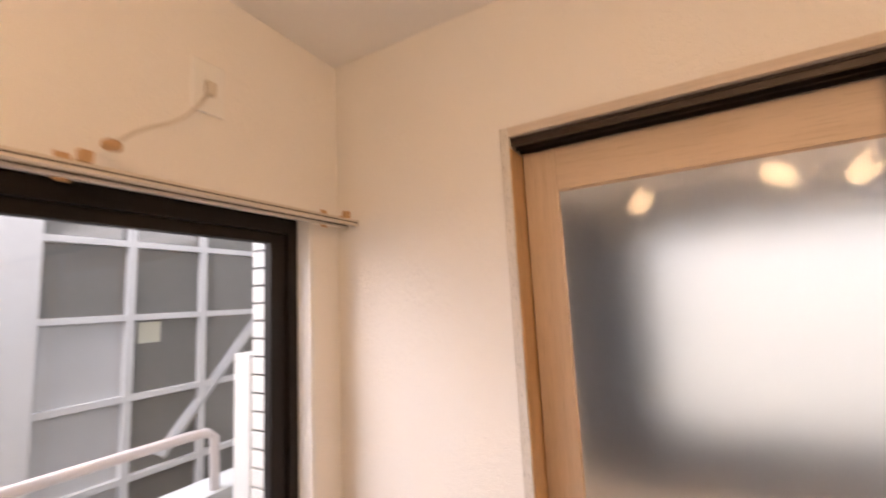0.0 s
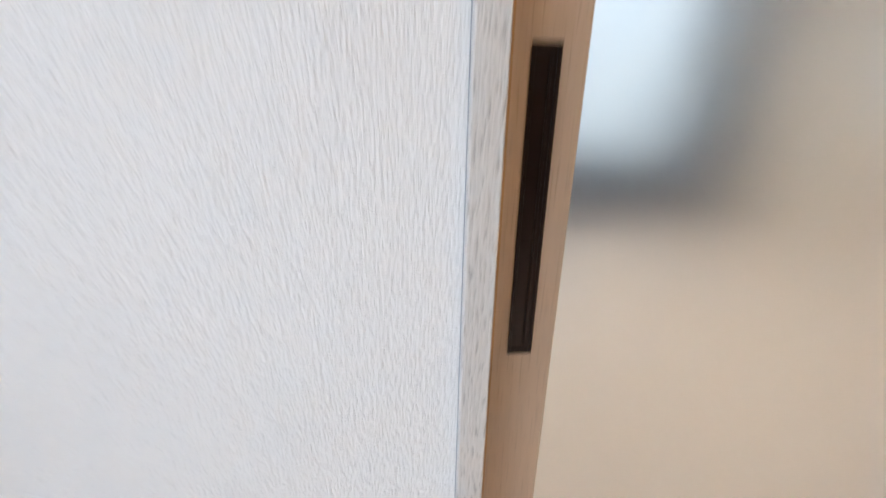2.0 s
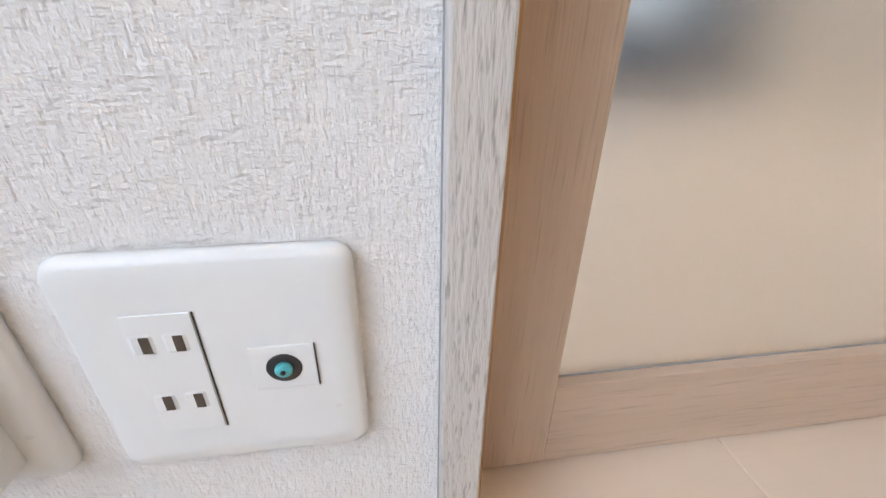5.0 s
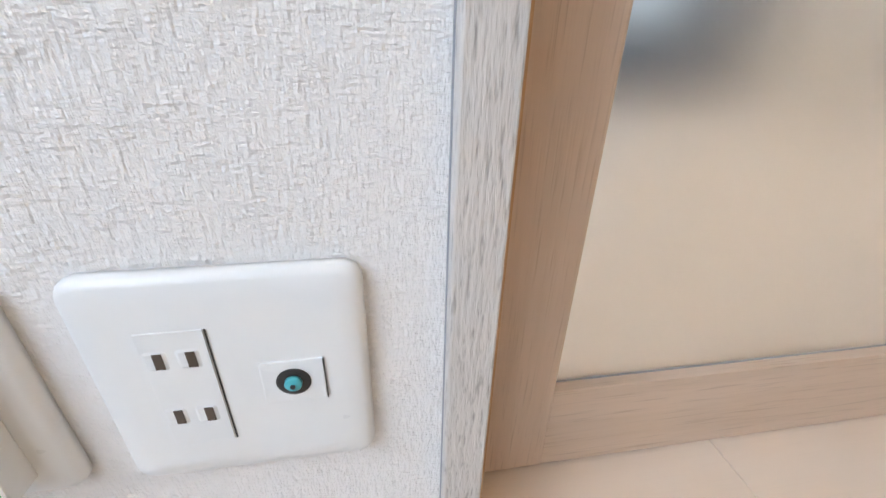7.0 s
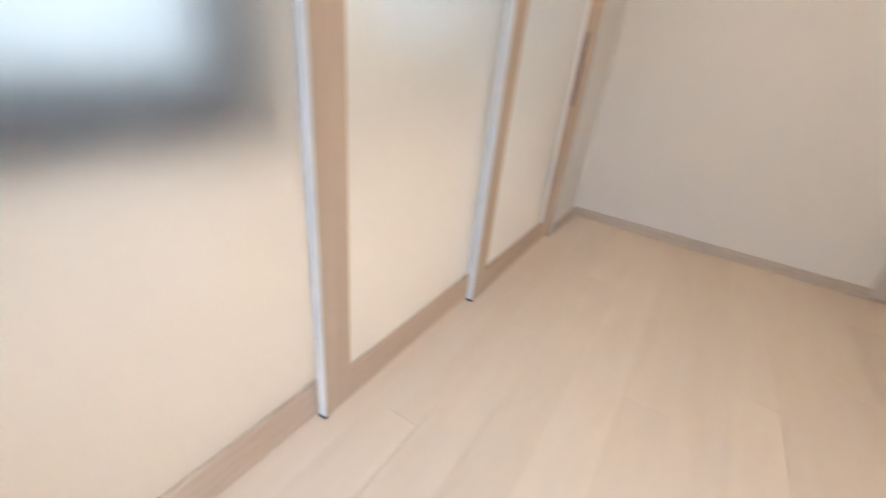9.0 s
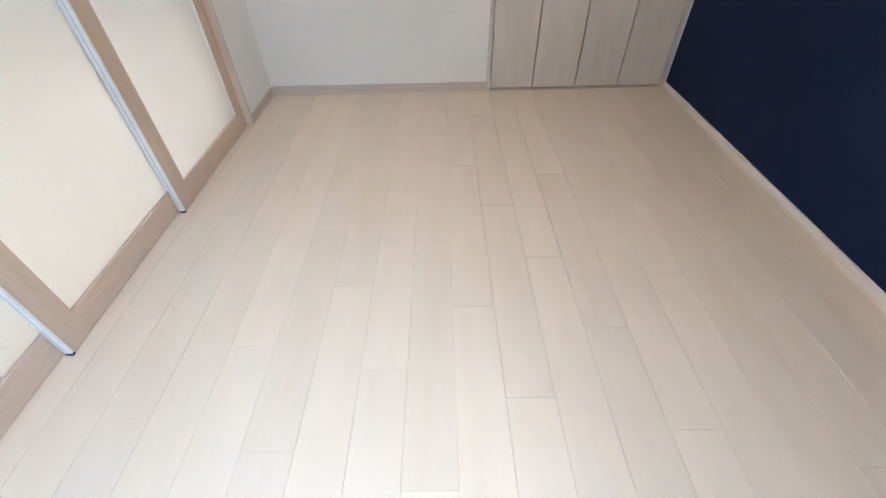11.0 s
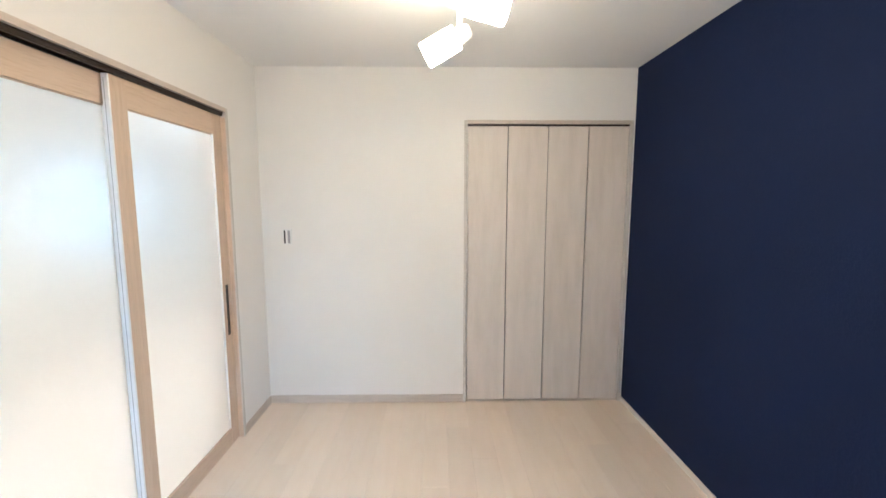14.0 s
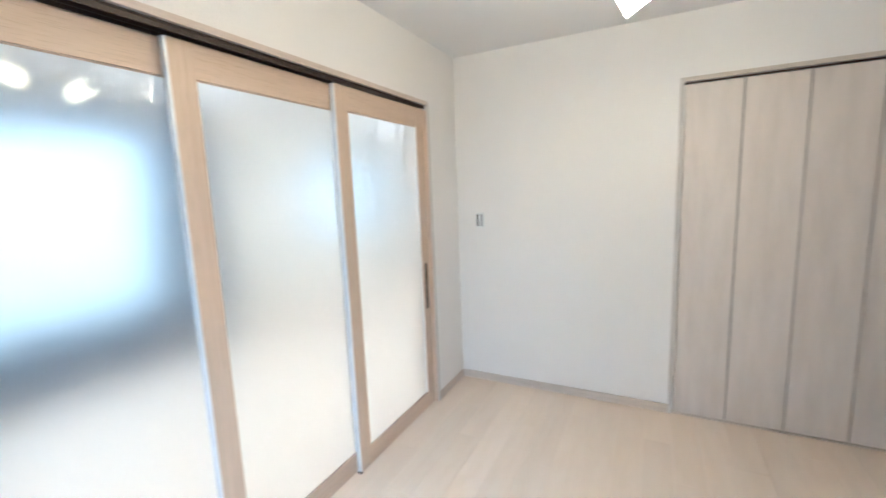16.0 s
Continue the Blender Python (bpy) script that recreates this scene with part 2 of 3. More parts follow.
floor = structure("floor", boxes((-0.02, W + 0.09, NEAR - 0.02, 0.02, -0.16, -0.012)), M_FLOOR2, "pale whitewashed plank floor", "floor")
structure("ceiling", boxes((0, W + 0.09, NEAR, 0, H, H + 0.12)), M_CEIL, "flat white papered ceiling", "ceiling")
structure("wall_west", boxes((-T, 0, NEAR, OUT_L + 0.004, -0.01, H), (-T, 0, OUT_R - 0.004, 0, -0.01, H),
                             (-T, 0, OUT_L + 0.004, OUT_R - 0.004, HEAD - 0.004, H)), M_PAPER, "white embossed wallpaper wall with wide door opening")
structure("wall_north", boxes((-T, CX0 + 0.004, 0, T, -0.01, H + 0.12), (CX1 - 0.004, W + T, 0, T, -0.01, H + 0.12),
                              (CX0 + 0.004, CX1 - 0.004, 0, T, CZ - 0.004, H + 0.12)), M_PAPER, "white embossed wallpaper wall with closet opening")
structure("wall_east", east_slab(0.0, T, -0.01, H + 0.12), M_NAVY, "deep navy blue accent wallpaper wall")
structure("wall_south", boxes((-T, WX0, NEAR - 0.16, NEAR, -0.3, H + 0.12), (WX1, W + T, NEAR - 0.16, NEAR, -0.3, H + 0.12),
                              (WX0, WX1, NEAR - 0.16, NEAR, WZ1, H + 0.12), (WX0, WX1, NEAR - 0.16, NEAR, -0.3, WZ0)), M_PAPER,
          "white wallpaper wall with large balcony window")
structure("closet_back_wall", boxes((CX0 - 0.1, W + T, 0.6, 0.66, -0.01, H), (CX0 - 0.1, CX0 - 0.04, T, 0.6, -0.01, H),
                                    (W + T - 0.05, W + T, T, 0.6, -0.01, H), (CX0 - 0.1, W + T, T, 0.66, H, H + 0.05),
                                    (CX0 - 0.1, W + T, 0.02, 0.66, -0.1, -0.004)), M_CEIL, "plain white closet interior walls")

BB = 0.058
def baseboard(name, mat, *d):
    return structure(name, boxes(*d, bevel=0.0015), mat, "pale whitewashed wooden baseboard strip", "baseboard")

baseboard("baseboard_north", M_WASH_X, (0.008, CX0, -0.008, 0.0, 0.0, BB))
baseboard("baseboard_west", M_WASH_H, (0.0, 0.008, OUT_R, -0.008, 0.0, BB))
baseboard("baseboard_west_near", M_WASH_H, (0.0, 0.008, NEAR + 0.008, OUT_L, 0.0, BB))
structure("baseboard_east", east_slab(-0.009, 0.0, 0.0, 0.034), M_PALEBB, "cream wooden baseboard strip", "baseboard")
baseboard("baseboard_south", M_WASH_X, (0.0, WX0 - 0.03, NEAR, NEAR + 0.008, 0.0, BB))

# ---- sliding door frame ----
CW = 0.024
frame_trim = structure("trim_door_frame", boxes((-T - 0.008, 0.010, OUT_L, OUT_L + CW, 0.0, HEAD), (-T - 0.008, 0.010, OUT_R - CW, OUT_R, 0.0, HEAD), bevel=0.0012),
                       M_WASH, "whitewashed wood-grain door casing", "door frame")
part("caulk_line", boxes((0.0, 0.0012, OUT_L - 0.0008, OUT_L, 0.0, HEAD)), M_GREY, frame_trim)
part("head_casing", boxes((-T - 0.008, 0.010, OUT_L + CW, OUT_R - CW, HEAD - CW, HEAD), bevel=0.0012), M_WASH_H, frame_trim)
# near lining is maple too; its shade is carried by the amber tone
part("jamb_lining", boxes((-T, 0.004, OUT_L + CW, OUT_L + CW + 0.003, 0.0, HEAD - CW - 0.03)), M_JAMB, frame_trim, "maple jamb face with amber shade in its colour")
part("jamb_lining", boxes((-T, 0.004, OUT_R - CW - 0.003, OUT_R - CW, 0.0, HEAD - CW - 0.03)), M_MAPLE, frame_trim)
# added dark strip that keeps next-room light out of the gap
part("gap_seal", boxes((-0.108, -0.098, OUT_L + CW + 0.003, OUT_L + CW + 0.006, 0.0, HEAD - CW - 0.03)), M_TRACK, frame_trim, "dark strip added to block light in the door gap")
part("track", boxes((-T, -0.004, OUT_L + CW, OUT_R - CW, HEAD - CW - 0.006, HEAD - CW - 0.001),
                    (-0.016, -0.010, OUT_L + CW, OUT_R - CW, HEAD - CW - 0.022, HEAD - CW - 0.006),
                    (-0.050, -0.047, OUT_L + CW, OUT_R - CW, HEAD - CW - 0.022, HEAD - CW - 0.006),
                    (-0.082, -0.079, OUT_L + CW, OUT_R - CW, HEAD - CW - 0.022, HEAD - CW - 0.006),
                    (-0.118, -0.114, OUT_L + CW, OUT_R - CW, HEAD - CW - 0.03, HEAD - CW - 0.006)), M_TRACK, frame_trim, "dark brown overhead door track")


def sliding_door(name, front, y0, y1, strip, handle_y):
    """Timber frame with a frosted pane; strip: aluminium edge on the near side."""
    th, st, z0, z1, g0, g1 = 0.026, 0.087, 0.004, 1.984, 0.104, 1.868
    back = front - th
    d = thing(name, "maple framed sliding door with frosted glass, closed", "door", "sliding glass doors", pose(front, y0, 0))
    d["kind"] = "structure"
    L = y1 - y0
    for a in ((0, st), (L - st, L)):
        part("stile", boxes((-th, 0, a[0], a[1], z0, z1), bevel=0.0015), M_MAPLE, d)
    part("bottom_rail", boxes((-th + 0.0005, -0.0008, st, L - st, z0, g0), bevel=0.001), M_MAPLE_H, d)
    part("top_rail", boxes((-th + 0.0005, -0.0008, st, L - st, g1, z1), bevel=0.001), M_MAPLE_H, d)
    part("bead", boxes((-0.0125, -0.0095, st, st + 0.0015, g0 + 0.0015, g1 - 0.004), (-0.0125, -0.0095, st, L - st, g1 - 0.004, g1)), M_MAPLE, d)
    part("pane", boxes((-0.0195, -0.0130, st - 0.006, L - st + 0.006, g0 - 0.006, g1 + 0.006)), M_FROST, d, "frosted glass pane")
    part("edge_bead", boxes((-0.0128, -0.0012, L - st - 0.0022, L - st, g0 + 0.003, g1)), M_PLASTIC, d, "white glazing bead")
    part("gasket", boxes((-0.0129, -0.0118, st, L - st, g0, g0 + 0.0014)), M_GREY, d, "thin grey glazing gasket")
    if strip:
        part("edge_strip", boxes((-th + 0.003, 0.0015, -0.009, -0.0005, z0 + 0.004, z1 - 0.002), bevel=0.001), M_ALU, d, "satin aluminium edge strip")
        part("edge_groove", boxes((-0.0145, -0.0125, -0.0096, -0.0092, z0 + 0.02, z1 - 0.02)), M_GREY, d)
        part("gap_seal", boxes((-th - 0.004, -th, 0.004, 0.012, z0 + 0.01, z1 - 0.01)), M_GREY, d)
        part("end_cap", boxes((-0.022, 0.0018, -0.010, 0.0, 0.002, 0.012)), M_DARK, d)
    if handle_y is not None:
        hy, z = handle_y - y0, (0.688, 0.996)
        h = part("handle", boxes((0.0, 0.0022, hy - 0.0135, hy - 0.0095, *z), (0.0, 0.0022, hy + 0.0095, hy + 0.0135, *z),
                                 (0.0, 0.0022, hy - 0.0095, hy + 0.0095, z[0], z[0] + 0.007), (0.0, 0.0022, hy - 0.0095, hy + 0.0095, z[1] - 0.007, z[1]), bevel=0.0007),
                 M_BRONZE, d, "dark bronze recessed pull")
        part("recess", boxes((0.0003, 0.0008, hy - 0.0095, hy + 0.0095, z[0] + 0.007, z[1] - 0.007)), M_BRONZE, h)
        part("lip", boxes((0.0008, 0.0026, hy + 0.003, hy + 0.0055, z[0] + 0.012, z[1] - 0.012), bevel=0.0006), M_BRONZE, h)
    return d


sliding_door("door_1", -0.084, OUT_L + CW + 0.006, -1.900, False, -2.685)
sliding_door("door_2", -0.053, -2.000, -1.172, True, None)
sliding_door("door_3", -0.022, -1.270, OUT_R - CW - 0.003, True, -0.492)

# ---- closet ----
closet_trim = structure("trim_closet_frame", boxes((CX0, CX0 + 0.022, -0.010, T, 0.0, CZ), (CX1 - 0.022, CX1, -0.010, T, 0.0, CZ), bevel=0.0012), M_WASH,
                        "pale whitewashed closet casing", "door frame")
part("head_casing", boxes((CX0 + 0.022, CX1 - 0.022, -0.010, T, CZ - 0.024, CZ), bevel=0.0012), M_WASH_X, closet_trim)
part("track", boxes((CX0 + 0.022, CX1 - 0.022, 0.012, 0.045, CZ - 0.034, CZ - 0.025)), M_TRACK, closet_trim, "dark overhead track")
part("bottom_track", boxes((CX0 + 0.022, CX1 - 0.022, 0.0, 0.045, 0.0005, 0.006)), M_WASH_X, closet_trim)
closet = thing("folding_closet_door", "pale ash folding closet doors, four closed leaves", "closet door", at=pose(CX0 + 0.024, 0.006, 0))
LW = (CX1 - CX0 - 0.048) / 4
for i in range(4):
    leaf = part("leaf", boxes((0.0034, LW - 0.0034, 0.0, 0.022, 0.012, CZ - 0.038), bevel=0.0015), M_LEAF, closet, at=pose(i * LW, 0, 0))
    if i < 3:
        # dark strip behind each leaf gap stands for the shade in it
        part("gap_shade", boxes((LW - 0.0036, LW + 0.0036, 0.017, 0.021, 0.014, CZ - 0.04)), M_DARK, closet, at=pose(i * LW, 0, 0))

# ---- balcony window ----
win = thing("window_1", "black aluminium sliding balcony window, closed", "window", at=pose(0, NEAR - 0.045, 0))
win["kind"] = "structure"
F = 0.045
part("window_frame", boxes((WX0, WX0 + F, -0.095, 0.0, WZ0, WZ1), (WX1 - F, WX1, -0.095, 0.0, WZ0, WZ1),
                           (WX0 + F, WX1 - F, -0.095, 0.0, WZ1 - F, WZ1), (WX0 + F, WX1 - F, -0.095, 0.0, WZ0, WZ0 + F), bevel=0.002), M_BLACK, win)
mid = (WX0 + WX1) / 2
for k, (a, b, y) in enumerate(((WX0 + F, mid + 0.03, -0.045), (mid - 0.03, WX1 - F, -0.085))):
    s = part("sash", boxes((a, a + 0.052, y, y + 0.032, WZ0 + F, WZ1 - F), (b - 0.052, b, y, y + 0.032, WZ0 + F, WZ1 - F),
                           (a + 0.052, b - 0.052, y, y + 0.032, WZ1 - F - 0.03, WZ1 - F), (a + 0.052, b - 0.052, y, y + 0.032, WZ0 + F, WZ0 + F + 0.06), bevel=0.002), M_BLACK, win)
    p = part("pane", boxes((a + 0.046, b - 0.046, y + 0.013, y + 0.018, WZ0 + F + 0.055, WZ1 - F - 0.026)), M_CLEAR, s, "clear glass pane")
    p.visible_shadow = False
wf = structure("trim_window_casing", boxes((WX0 - 0.0, WX0 + 0.016, NEAR - 0.044, NEAR + 0.010, WZ0, WZ1), (WX1 - 0.016, WX1, NEAR - 0.044, NEAR + 0.010, WZ0, WZ1),
                                           (WX0, WX1, NEAR - 0.044, NEAR + 0.010, WZ1, WZ1 + 0.018), (WX0, WX1, NEAR - 0.044, NEAR + 0.012, WZ0 - 0.02, WZ0), bevel=0.0012),
               M_WHITE, "white painted window reveal casing", "window frame")

# ---- curtain rail over the window ----
rail = thing("curtain_rail", "cream double curtain rail on brackets above window", "curtain rail", at=pose(0, 0, 0))
for y, z in ((NEAR + 0.095, 1.846), (NEAR + 0.055, 1.842)):
    part("rail", boxes((0.018, 1.93, y - 0.006, y + 0.006, z - 0.008, z + 0.008), bevel=0.0025), M_CREAM, rail)
    part("rail_groove", boxes((0.020, 1.928, y + 0.0061, y + 0.0066, z - 0.002, z + 0.001)), M_TRACK, rail)
    part("end_cap", boxes((0.012, 0.020, y - 0.008, y + 0.008, z - 0.010, z + 0.010), bevel=0.003), M_CREAM, rail)
for x in (0.062, 0.70, 1.30, 1.86):
    b = part("bracket", boxes((x - 0.012, x + 0.012, NEAR, NEAR + 0.004, 1.84, 1.895), (x - 0.008, x + 0.008, NEAR + 0.004, NEAR + 0.10, 1.856, 1.864),
                              (x - 0.010, x + 0.010, NEAR + 0.088, NEAR + 0.104, 1.855, 1.876), bevel=0.0015), M_JAMB, rail, "small bronze-brown bracket")

# ---- cable cover plate above the window ----
cover = thing("cable_outlet_plate", "white wall plate with thin cable hanging out", "wall plate", at=pose(0.438, NEAR, 2.132))
part("plate", boxes((-0.041, 0.041, 0.0, 0.009, -0.066, 0.066), bevel=0.004), M_PLASTIC, cover)
part("nozzle", boxes((-0.012, 0.012, 0.008, 0.024, -0.022, 0.012), bevel=0.004), M_CREAM, cover)
cable = []
for i in range(17):
    u = i / 16
    cable.append((0.004 + 0.205 * u, 0.020 + 0.03 * u, -0.012 - 0.212 * u + 0.075 * math.sin(math.pi * u) * (u - 0.75)))
part("cable", tube(cable, 0.0035, 8), M_CREAM, cover, "thin cream cable", True)
part("cable_clip", lathe([(0.010, -0.008), (0.016, -0.004), (0.016, 0.006), (0.008, 0.012)], 14), M_JAMB, cover, "brown cable clip", True, pose(0.211, 0.06, -0.224))


# ---- switch on the far wall ----
sw = thing("light_switch", "white wall switch with dark indicator bar", "switch", at=pose(0.177, 0, 1.24))
part("plate", boxes((-0.032, 0.032, -0.007, 0.0, -0.056, 0.056), bevel=0.003), M_PLASTIC, sw)
part("rocker", boxes((-0.010, 0.008, -0.0095, -0.006, -0.046, 0.046), bevel=0.001), M_PLASTIC, sw)
part("indicator", boxes((-0.024, -0.012, -0.0085, -0.006, -0.046, 0.046)), M_DARK, sw, "black indicator strip")
part("indicator", boxes((0.004, 0.021, -0.0097, -0.006, -0.046, 0.046)), M_GREY, sw, "grey indicator strip")


# ---- outlets beside the sliding doors ----
def rounded_plate(w, h, d, r=0.009):
    """Wall plate in the y-z plane with rounded corners and a sloping rim."""
    bm = bmesh.new()
    rings = []
    for inset, x in ((0.0, 0.0), (0.0, d * 0.45), (0.0012, d * 0.75), (0.004, d * 0.95), (0.013, d)):
        ring = []
        rr = max(r - inset * 0.5, 0.003)
        for cy, cz, a0 in ((1, 1, 0), (-1, 1, 90), (-1, -1, 180), (1, -1, 270)):
            for k in range(6):
                a = radians(a0 + 18 * k)
                ring.append(bm.verts.new((x, cy * (w / 2 - inset - rr) + rr * math.cos(a), cz * (h / 2 - inset - rr) + rr * math.sin(a))))
        rings.append(ring)
    n = len(rings[0])
    for a, b in zip(rings, rings[1:]):
        for k in range(n):
            bm.faces.new((a[k], a[(k + 1) % n], b[(k + 1) % n], b[k]))
    bm.faces.new(rings[0][::-1])
    bm.faces.new(rings[-1])
    return bm


PX, PY, PZ = 0.0008, PLATE_Y, PLATE_Z
o1 = thing("power_outlet", "white double power outlet with round antenna socket", "outlet", "wall outlets", pose(PX, PY, PZ))
part("plate", rounded_plate(0.120, 0.120, 0.0085), M_PLASTIC, o1, smooth=True, at=pose(0, -0.0045, 0))
part("outlet_module", boxes((0.0083, 0.0092, -0.040, -0.0125, -0.034, 0.034), bevel=0.0004), M_PLASTIC, o1)
part("seam", boxes((0.0084, 0.0090, -0.0121, -0.0115, -0.034, 0.034)), M_DARK, o1, "dark module seam")
for zc in (0.0190, -0.0150):
    for yc in (-0.0345, -0.0212):
        r = part("slot_surround", boxes((0.0050, 0.0097, yc - 0.0058, yc + 0.0058, zc - 0.0062, zc + 0.0062), bevel=0.0022), M_PLASTIC, o1)
        part("slot", boxes((0.0096, 0.0100, yc - 0.0006, yc + 0.0033, zc - 0.0042, zc + 0.0042)), M_SLOT, r, "dark blade slot")
ant = part("antenna_module", boxes((0.0083, 0.0094, 0.006, 0.0345, -0.0125, 0.0125), bevel=0.0004), M_PLASTIC, o1)
part("module_edge", boxes((0.0084, 0.0095, 0.0346, 0.0350, -0.0125, 0.0125)), M_DARK, ant)
TURN = pose(0.0094, 0.0202, 0.0, 0, 90, 0)
part("socket_well", lathe([(0.0080, 0.0), (0.0080, 0.0005), (0.0070, 0.0006)], 24), M_DARK, ant, "dark round socket", True, TURN)
part("socket_core", lathe([(0.0040, 0.0006), (0.0040, 0.0024), (0.0034, 0.0030)], 20), M_TEAL, ant, "teal antenna insulator", True, TURN)
part("socket_pin", lathe([(0.0012, 0.0034), (0.0012, 0.0042), (0.0006, 0.0046)], 10), M_DARK, ant, "", True, TURN)

o2 = thing("network_outlet", "white wall outlet with raised network box and green sticker", "outlet", "wall outlets", pose(PX, PY - 0.1435, PZ))
part("plate", rounded_plate(0.112, 0.120, 0.0085), M_PLASTIC, o2, smooth=True)
nb = part("network_box", boxes((0.008, 0.024, -0.030, 0.040, -0.045, 0.037), bevel=0.0012), M_PLASTIC, o2, "raised white network box")
part("port", boxes((0.0241, 0.0246, -0.002, 0.020, -0.014, 0.003), (0.0241, 0.0246, 0.003, 0.013, -0.019, -0.014)), M_DARK, nb, "black network port")
for k, (y0, y1, z) in enumerate(((-0.020, -0.004, 0.029), (0.012, 0.030, 0.029), (-0.012, 0.030, 0.020), (0.006, 0.034, 0.011))):
    part("print_bar", boxes((0.0241, 0.0244, y0, y1, z - 0.0012, z + 0.0012)), M_GREY, nb, "small grey print")
part("sticker", boxes((0.0241, 0.0244, 0.014, 0.038, -0.043, -0.034)), M_GREEN, nb, "green sticker")

# ---- ceiling spot lamp ----
lamp = thing("ceiling_spot_lamp", "white ceiling bar lamp with four lit spots", "ceiling lamp", at=pose(1.31, -1.76, H))
part("bar", boxes((-0.03, 0.03, -0.80, 0.60, -0.030, 0.0), bevel=0.004), M_WHITE, lamp, at=pose(0, 0, 0, 0, 0, -6))
for sx, sy, drop, ry, rz in SPOTS:
    neck = part("neck", tube([(0, 0, -0.028), (0, 0, 0.025 - drop)], 0.011, 12), M_WHITE, lamp, "", True, pose(sx, sy, 0))
    head = pose(sx, sy, -drop) @ pose(0, 0, 0, 0, ry, rz)
    part("spot_cup", lathe([(0.022, 0.045), (0.030, 0.035), (0.032, -0.004), (0.030, -0.010)]), M_WHITE, lamp, "white lamp cup", True, head)
    part("shade", lathe([(0.030, -0.010), (0.048, -0.014), (0.050, -0.155), (0.047, -0.158), (0.043, -0.143)]), M_LAMP, lamp, "glowing opal cylinder shade", True, head)

# ---- the next room, seen through the frosted panes ----
X2, Y2 = -2.72, 3.3
V0, V1, U0, U1 = -2.62, -0.62, 0.48, 2.06
G0, G1, K0, K1 = 1.35, 2.75, 0.85, 2.0
structure("floor_next_room", boxes((X2, -0.10, NEAR, Y2, -0.16, -0.002)), M_FLOOR2, "pale plank floor of the next room", "floor")
structure("ceiling_next_room", boxes((X2, -T, NEAR, Y2, H, H + 0.12)), M_CEIL, "white ceiling of the next room", "ceiling")
structure("wall_next_west", boxes((X2 - T, X2, NEAR, -0.05, -0.01, U0), (X2 - T, X2, NEAR, -0.05, U1, H), (X2 - T, X2, NEAR, V0, U0, U1), (X2 - T, X2, V1, -0.05, U0, U1)),
          M_NAVY2, "dark slate blue accent wall with window")
structure("wall_next_west_cream", boxes((X2 - T, X2, -0.05, Y2, -0.01, K0), (X2 - T, X2, -0.05, Y2, K1, H), (X2 - T, X2, -0.05, G0, K0, K1), (X2 - T, X2, G1, Y2, K0, K1)),
          M_WARM, "cream wallpaper wall with window")
structure("wall_next_south", boxes((X2 - T, -T, NEAR - 0.16, NEAR, -0.3, H + 0.12)), M_WARM, "cream wallpaper wall")
structure("wall_next_north", boxes((X2 - T, T, Y2, Y2 + T, -0.3, H + 0.12)), M_WARM, "cream wallpaper wall")
structure("wall_next_east", boxes((-T, -T + 0.1, T, Y2, -0.01, H)), M_WARM, "cream wallpaper wall")
for nm, a, b, c, d in (("window_2", V0, V1, U0, U1), ("window_3", G0, G1, K0, K1)):
    w2 = thing(nm, "dark framed window, bright with daylight", "window", at=pose(X2 - 0.06, 0, 0))
    w2["kind"] = "structure"
    part("window_frame", boxes((-0.03, 0.03, a, a + 0.05, c, d), (-0.03, 0.03, b - 0.05, b, c, d), (-0.03, 0.03, a + 0.05, b - 0.05, c, c + 0.05),
                               (-0.03, 0.03, a + 0.05, b - 0.05, d - 0.05, d), bevel=0.002), M_BLACK, w2)
    pane2 = part("pane", boxes((-0.006, 0.0, a + 0.045, b - 0.045, c + 0.045, d - 0.045)), M_CLEAR, w2)
    pane2.visible_shadow = False
tagged(structure("backdrop", boxes((X2 - 1.2, X2 - 1.15, -5.5, 5.5, -0.5, 4.5)), M_SKYBACK, "pale overcast sky beyond the window", "backdrop"))

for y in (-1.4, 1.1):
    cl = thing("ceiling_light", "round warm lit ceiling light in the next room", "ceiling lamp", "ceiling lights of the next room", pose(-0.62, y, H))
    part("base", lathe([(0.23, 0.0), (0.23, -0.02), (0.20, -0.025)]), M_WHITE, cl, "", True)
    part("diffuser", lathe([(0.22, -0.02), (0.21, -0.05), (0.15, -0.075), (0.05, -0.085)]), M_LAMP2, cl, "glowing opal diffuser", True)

# ---- outside the balcony window ----
GZ = -3.2
structure("ground", boxes((-400, 400, -800, -3.55, GZ - 0.2, GZ)), M_ASPHALT, "grey asphalt ground", "ground")
structure("balcony_floor", boxes((-0.5, 3.2, -4.22, NEAR - 0.16, -0.25, -0.05)), M_CONC, "pale concrete balcony floor", "balcony")
structure("parapet", boxes((-0.30, 3.2, -4.22, -4.08, -0.05, 0.86), (-0.30, 3.2, -4.24, -4.06, 0.86, 0.89), bevel=0.003), M_CONC, "pale blue-grey balcony parapet", "parapet")
hr = thing("balcony_rail", "pale pink painted metal balcony handrail", "handrail", at=pose(0, -4.10, 0))
part("top_bar", tube([(3.0, 0, 1.12), (0.03, 0, 1.12), (-0.04, 0, 1.115), (-0.07, 0, 1.09), (-0.075, 0, 0.89)], 0.019, 12), M_RAILP, hr, "", True)
for x in (0.55, 1.25, 1.95, 2.65):
    part("post", tube([(x, 0, 0.89), (x, 0, 1.12)], 0.013, 10), M_RAILP, hr, "", True)
structure("balcony_end_wall", boxes((-0.14, 0.058, -3.79, -3.702, -0.2, 1.445), bevel=0.004), M_TILE, "white balcony end wall", "wall")
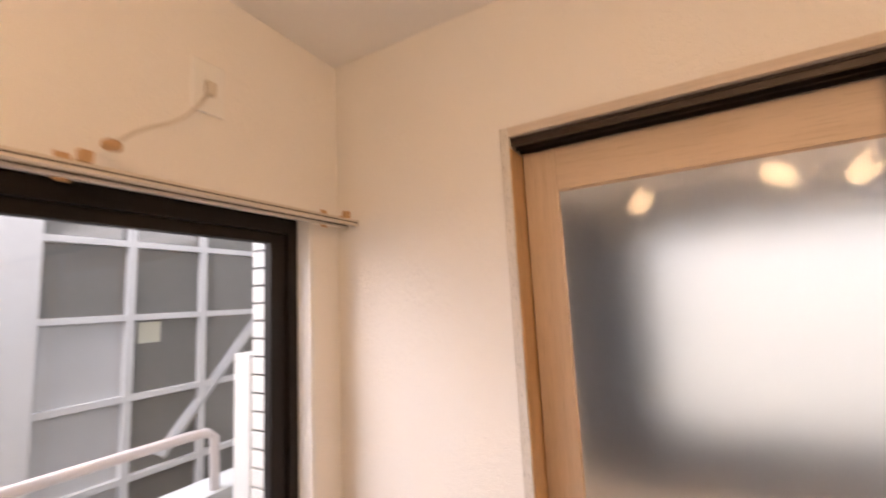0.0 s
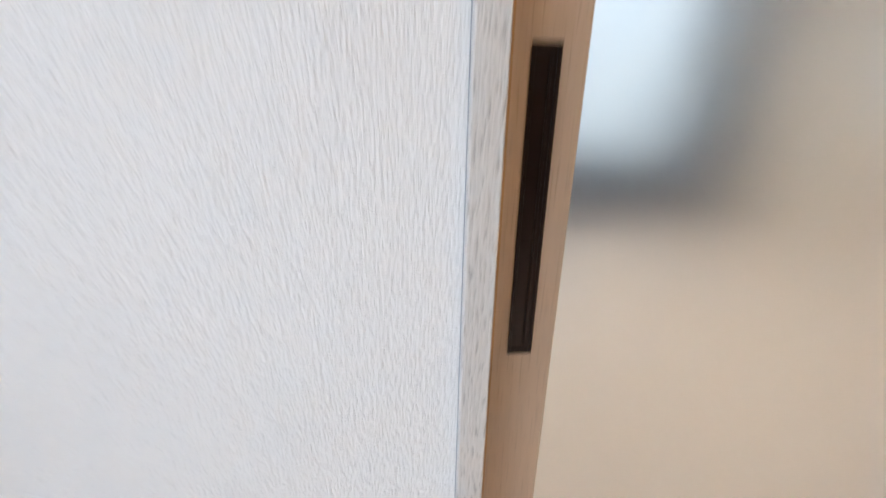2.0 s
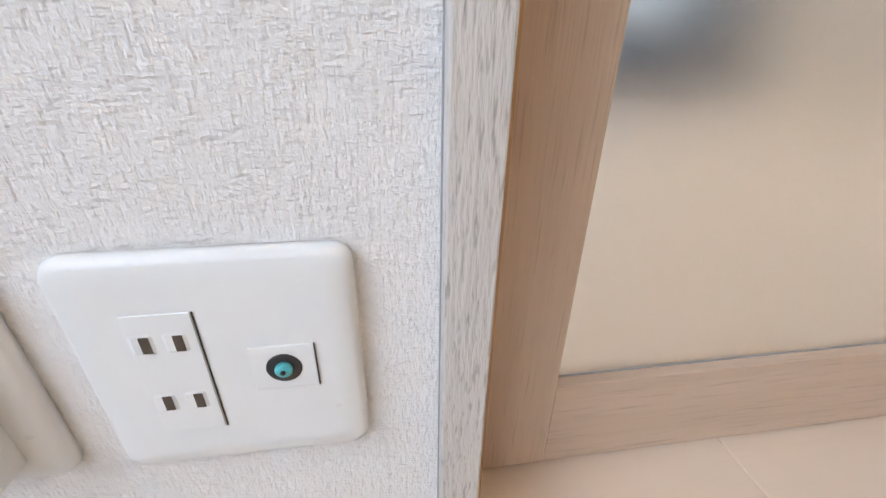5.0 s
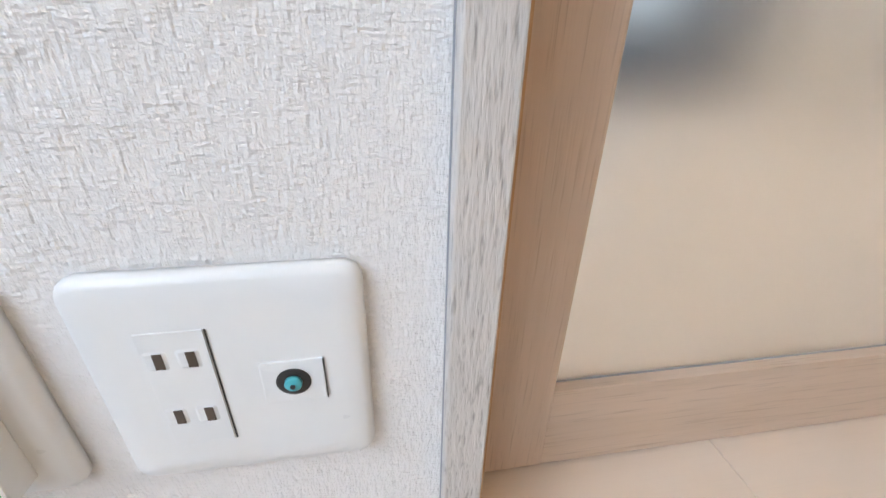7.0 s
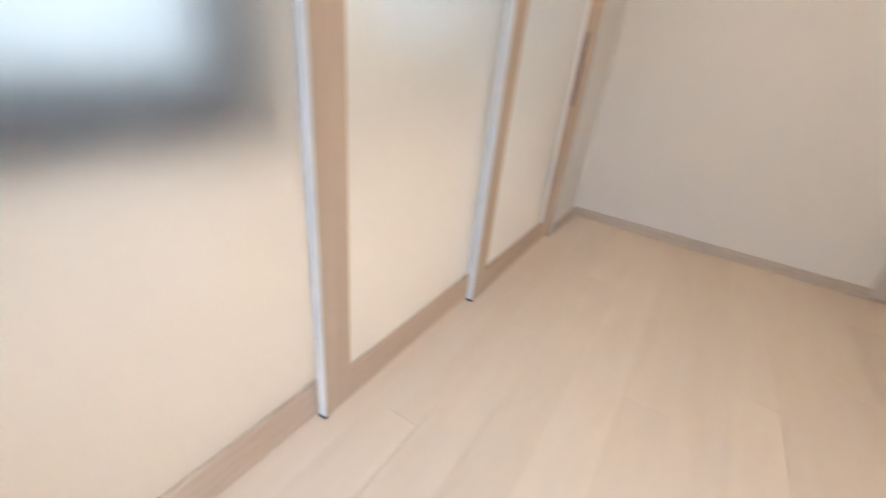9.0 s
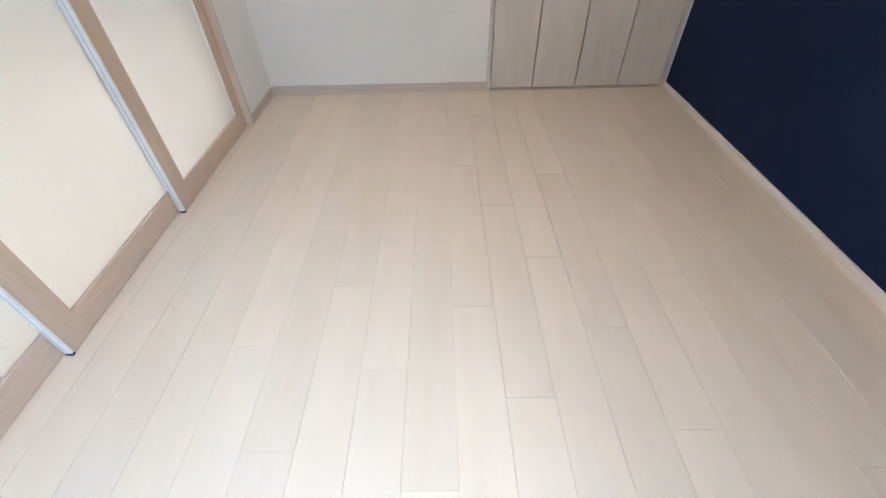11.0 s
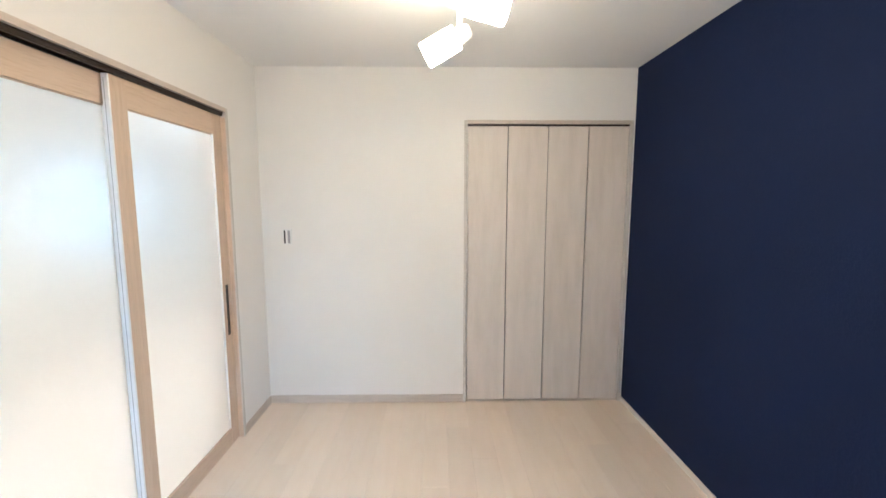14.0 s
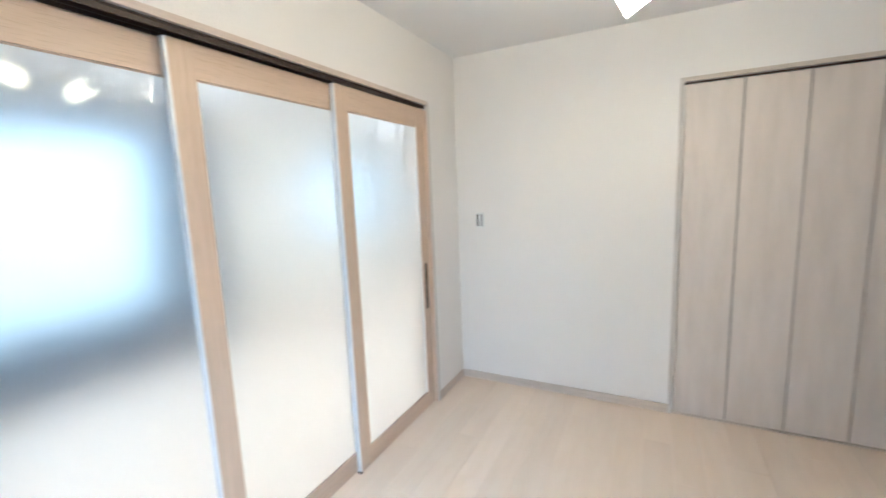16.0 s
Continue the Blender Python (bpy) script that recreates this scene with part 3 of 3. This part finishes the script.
pil = structure("tiled_pillar", boxes((-0.62, 0.048, -3.694, -3.506, -3.2, 4.2)), M_JOINT, "white tiled pillar with dark joints", "pillar")

# facade across the lane
fac = thing("facing_building", "grey building with white gridded window wall", "building", at=pose(0, -6.0, 0))
part("wall", boxes((-9.0, 7.0, -4.0, -0.10, GZ, -0.05), (-9.0, 7.0, -4.0, -0.10, 2.75, 5.2), (-9.0, -4.2, -4.0, -0.1, -0.05, 2.75), (0.25, 7.0, -4.0, -0.1, -0.05, 2.75)), M_EXT, fac)
part("column", boxes((-0.07, 0.16, -0.25, 0.03, GZ, 5.2), bevel=0.01), M_WHITE, fac, "white painted column")
part("roof", boxes((-9.2, 7.2, -4.2, 0.1, 5.2, 5.35)), M_CONC, fac)
for x in (-0.60, -1.15, -1.75, -2.45, -3.07, -3.69):
    part("mullion", boxes((x - 0.028, x + 0.028, -0.08, 0.0, -0.05, 2.75), bevel=0.004), M_WHITE, fac)
for z in (0.42, 0.99, 1.58, 2.14):
    part("transom", boxes((-4.2, -0.07, -0.075, -0.004, z - 0.024, z + 0.024), bevel=0.004), M_WHITE, fac)
cols = (-0.07, -0.60, -1.15, -1.75, -2.45, -3.07, -3.69, -4.2)
rows_z = (-0.05, 0.42, 0.99, 1.58, 2.14, 2.75)
for i, (xa, xb) in enumerate(zip(cols, cols[1:])):
    for j, (za, zb) in enumerate(zip(rows_z, rows_z[1:])):
        solid = i == 0 and j < 3
        part("infill_panel" if solid else "pane", boxes((xb, xa, -0.06, -0.05, za, zb)), M_EXT if solid else M_FGLASS, fac, "pale grey panel" if solid else "dark window pane")
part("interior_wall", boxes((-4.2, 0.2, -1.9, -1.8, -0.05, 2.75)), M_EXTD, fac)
part("notice", boxes((-0.83, -0.67, -0.049, -0.045, 1.38, 1.54)), plain("pale_yellow_paper", (0.75, 0.73, 0.60), 0.7), fac, "pale yellow notice")
part("brace", tube([(-1.72, -0.045, 1.52), (-0.85, -0.045, 0.50)], 0.05, 8), M_EXT, fac, "pale diagonal brace")

# ---- floor planks and pillar tiles ----
side_me = mesh_of("tile", boxes((0.0, 0.012, 0.0, 0.180, 0.0, 0.0525), bevel=0.0015, segments=1), M_TILE)
for j in range(46):
    o = new("tile", side_me)
    o.parent = pil
    o.location = (0.048, -3.690, 0.0 + 0.06 * j)
PWID, PLEN = 0.1435, 0.91
plank_mesh = {}
def plank_data(w, l):
    key = (round(w, 3), round(l, 3))
    if key not in plank_mesh:
        bm = boxes((0.0003, w - 0.0003, 0.0003, l - 0.0003, -0.012, 0.0))
        top = [e for e in bm.edges if all(abs(v.co.z) < 1e-6 for v in e.verts)]
        bmesh.ops.bevel(bm, geom=top, offset=0.0007, segments=1, affect='EDGES')
        plank_mesh[key] = mesh_of("plank", bm, M_PLANK)
    return plank_mesh[key]

x, c = 1.157 - 9 * PWID, 0
while x < W + 0.08:
    w = min(PWID, W + 0.09 - x)
    y = -3.36 - PLEN * ((c * 0.37) % 1.0)
    while y < 0.0:
        a, b = max(y, -3.36), min(y + PLEN, 0.012)
        if b - a > 0.02 and w > 0.01:
            o = new("plank", plank_data(w, b - a))
            o.parent = floor
            o.location = (x, a, 0)
        y += PLEN
    x += PWID
    c += 1
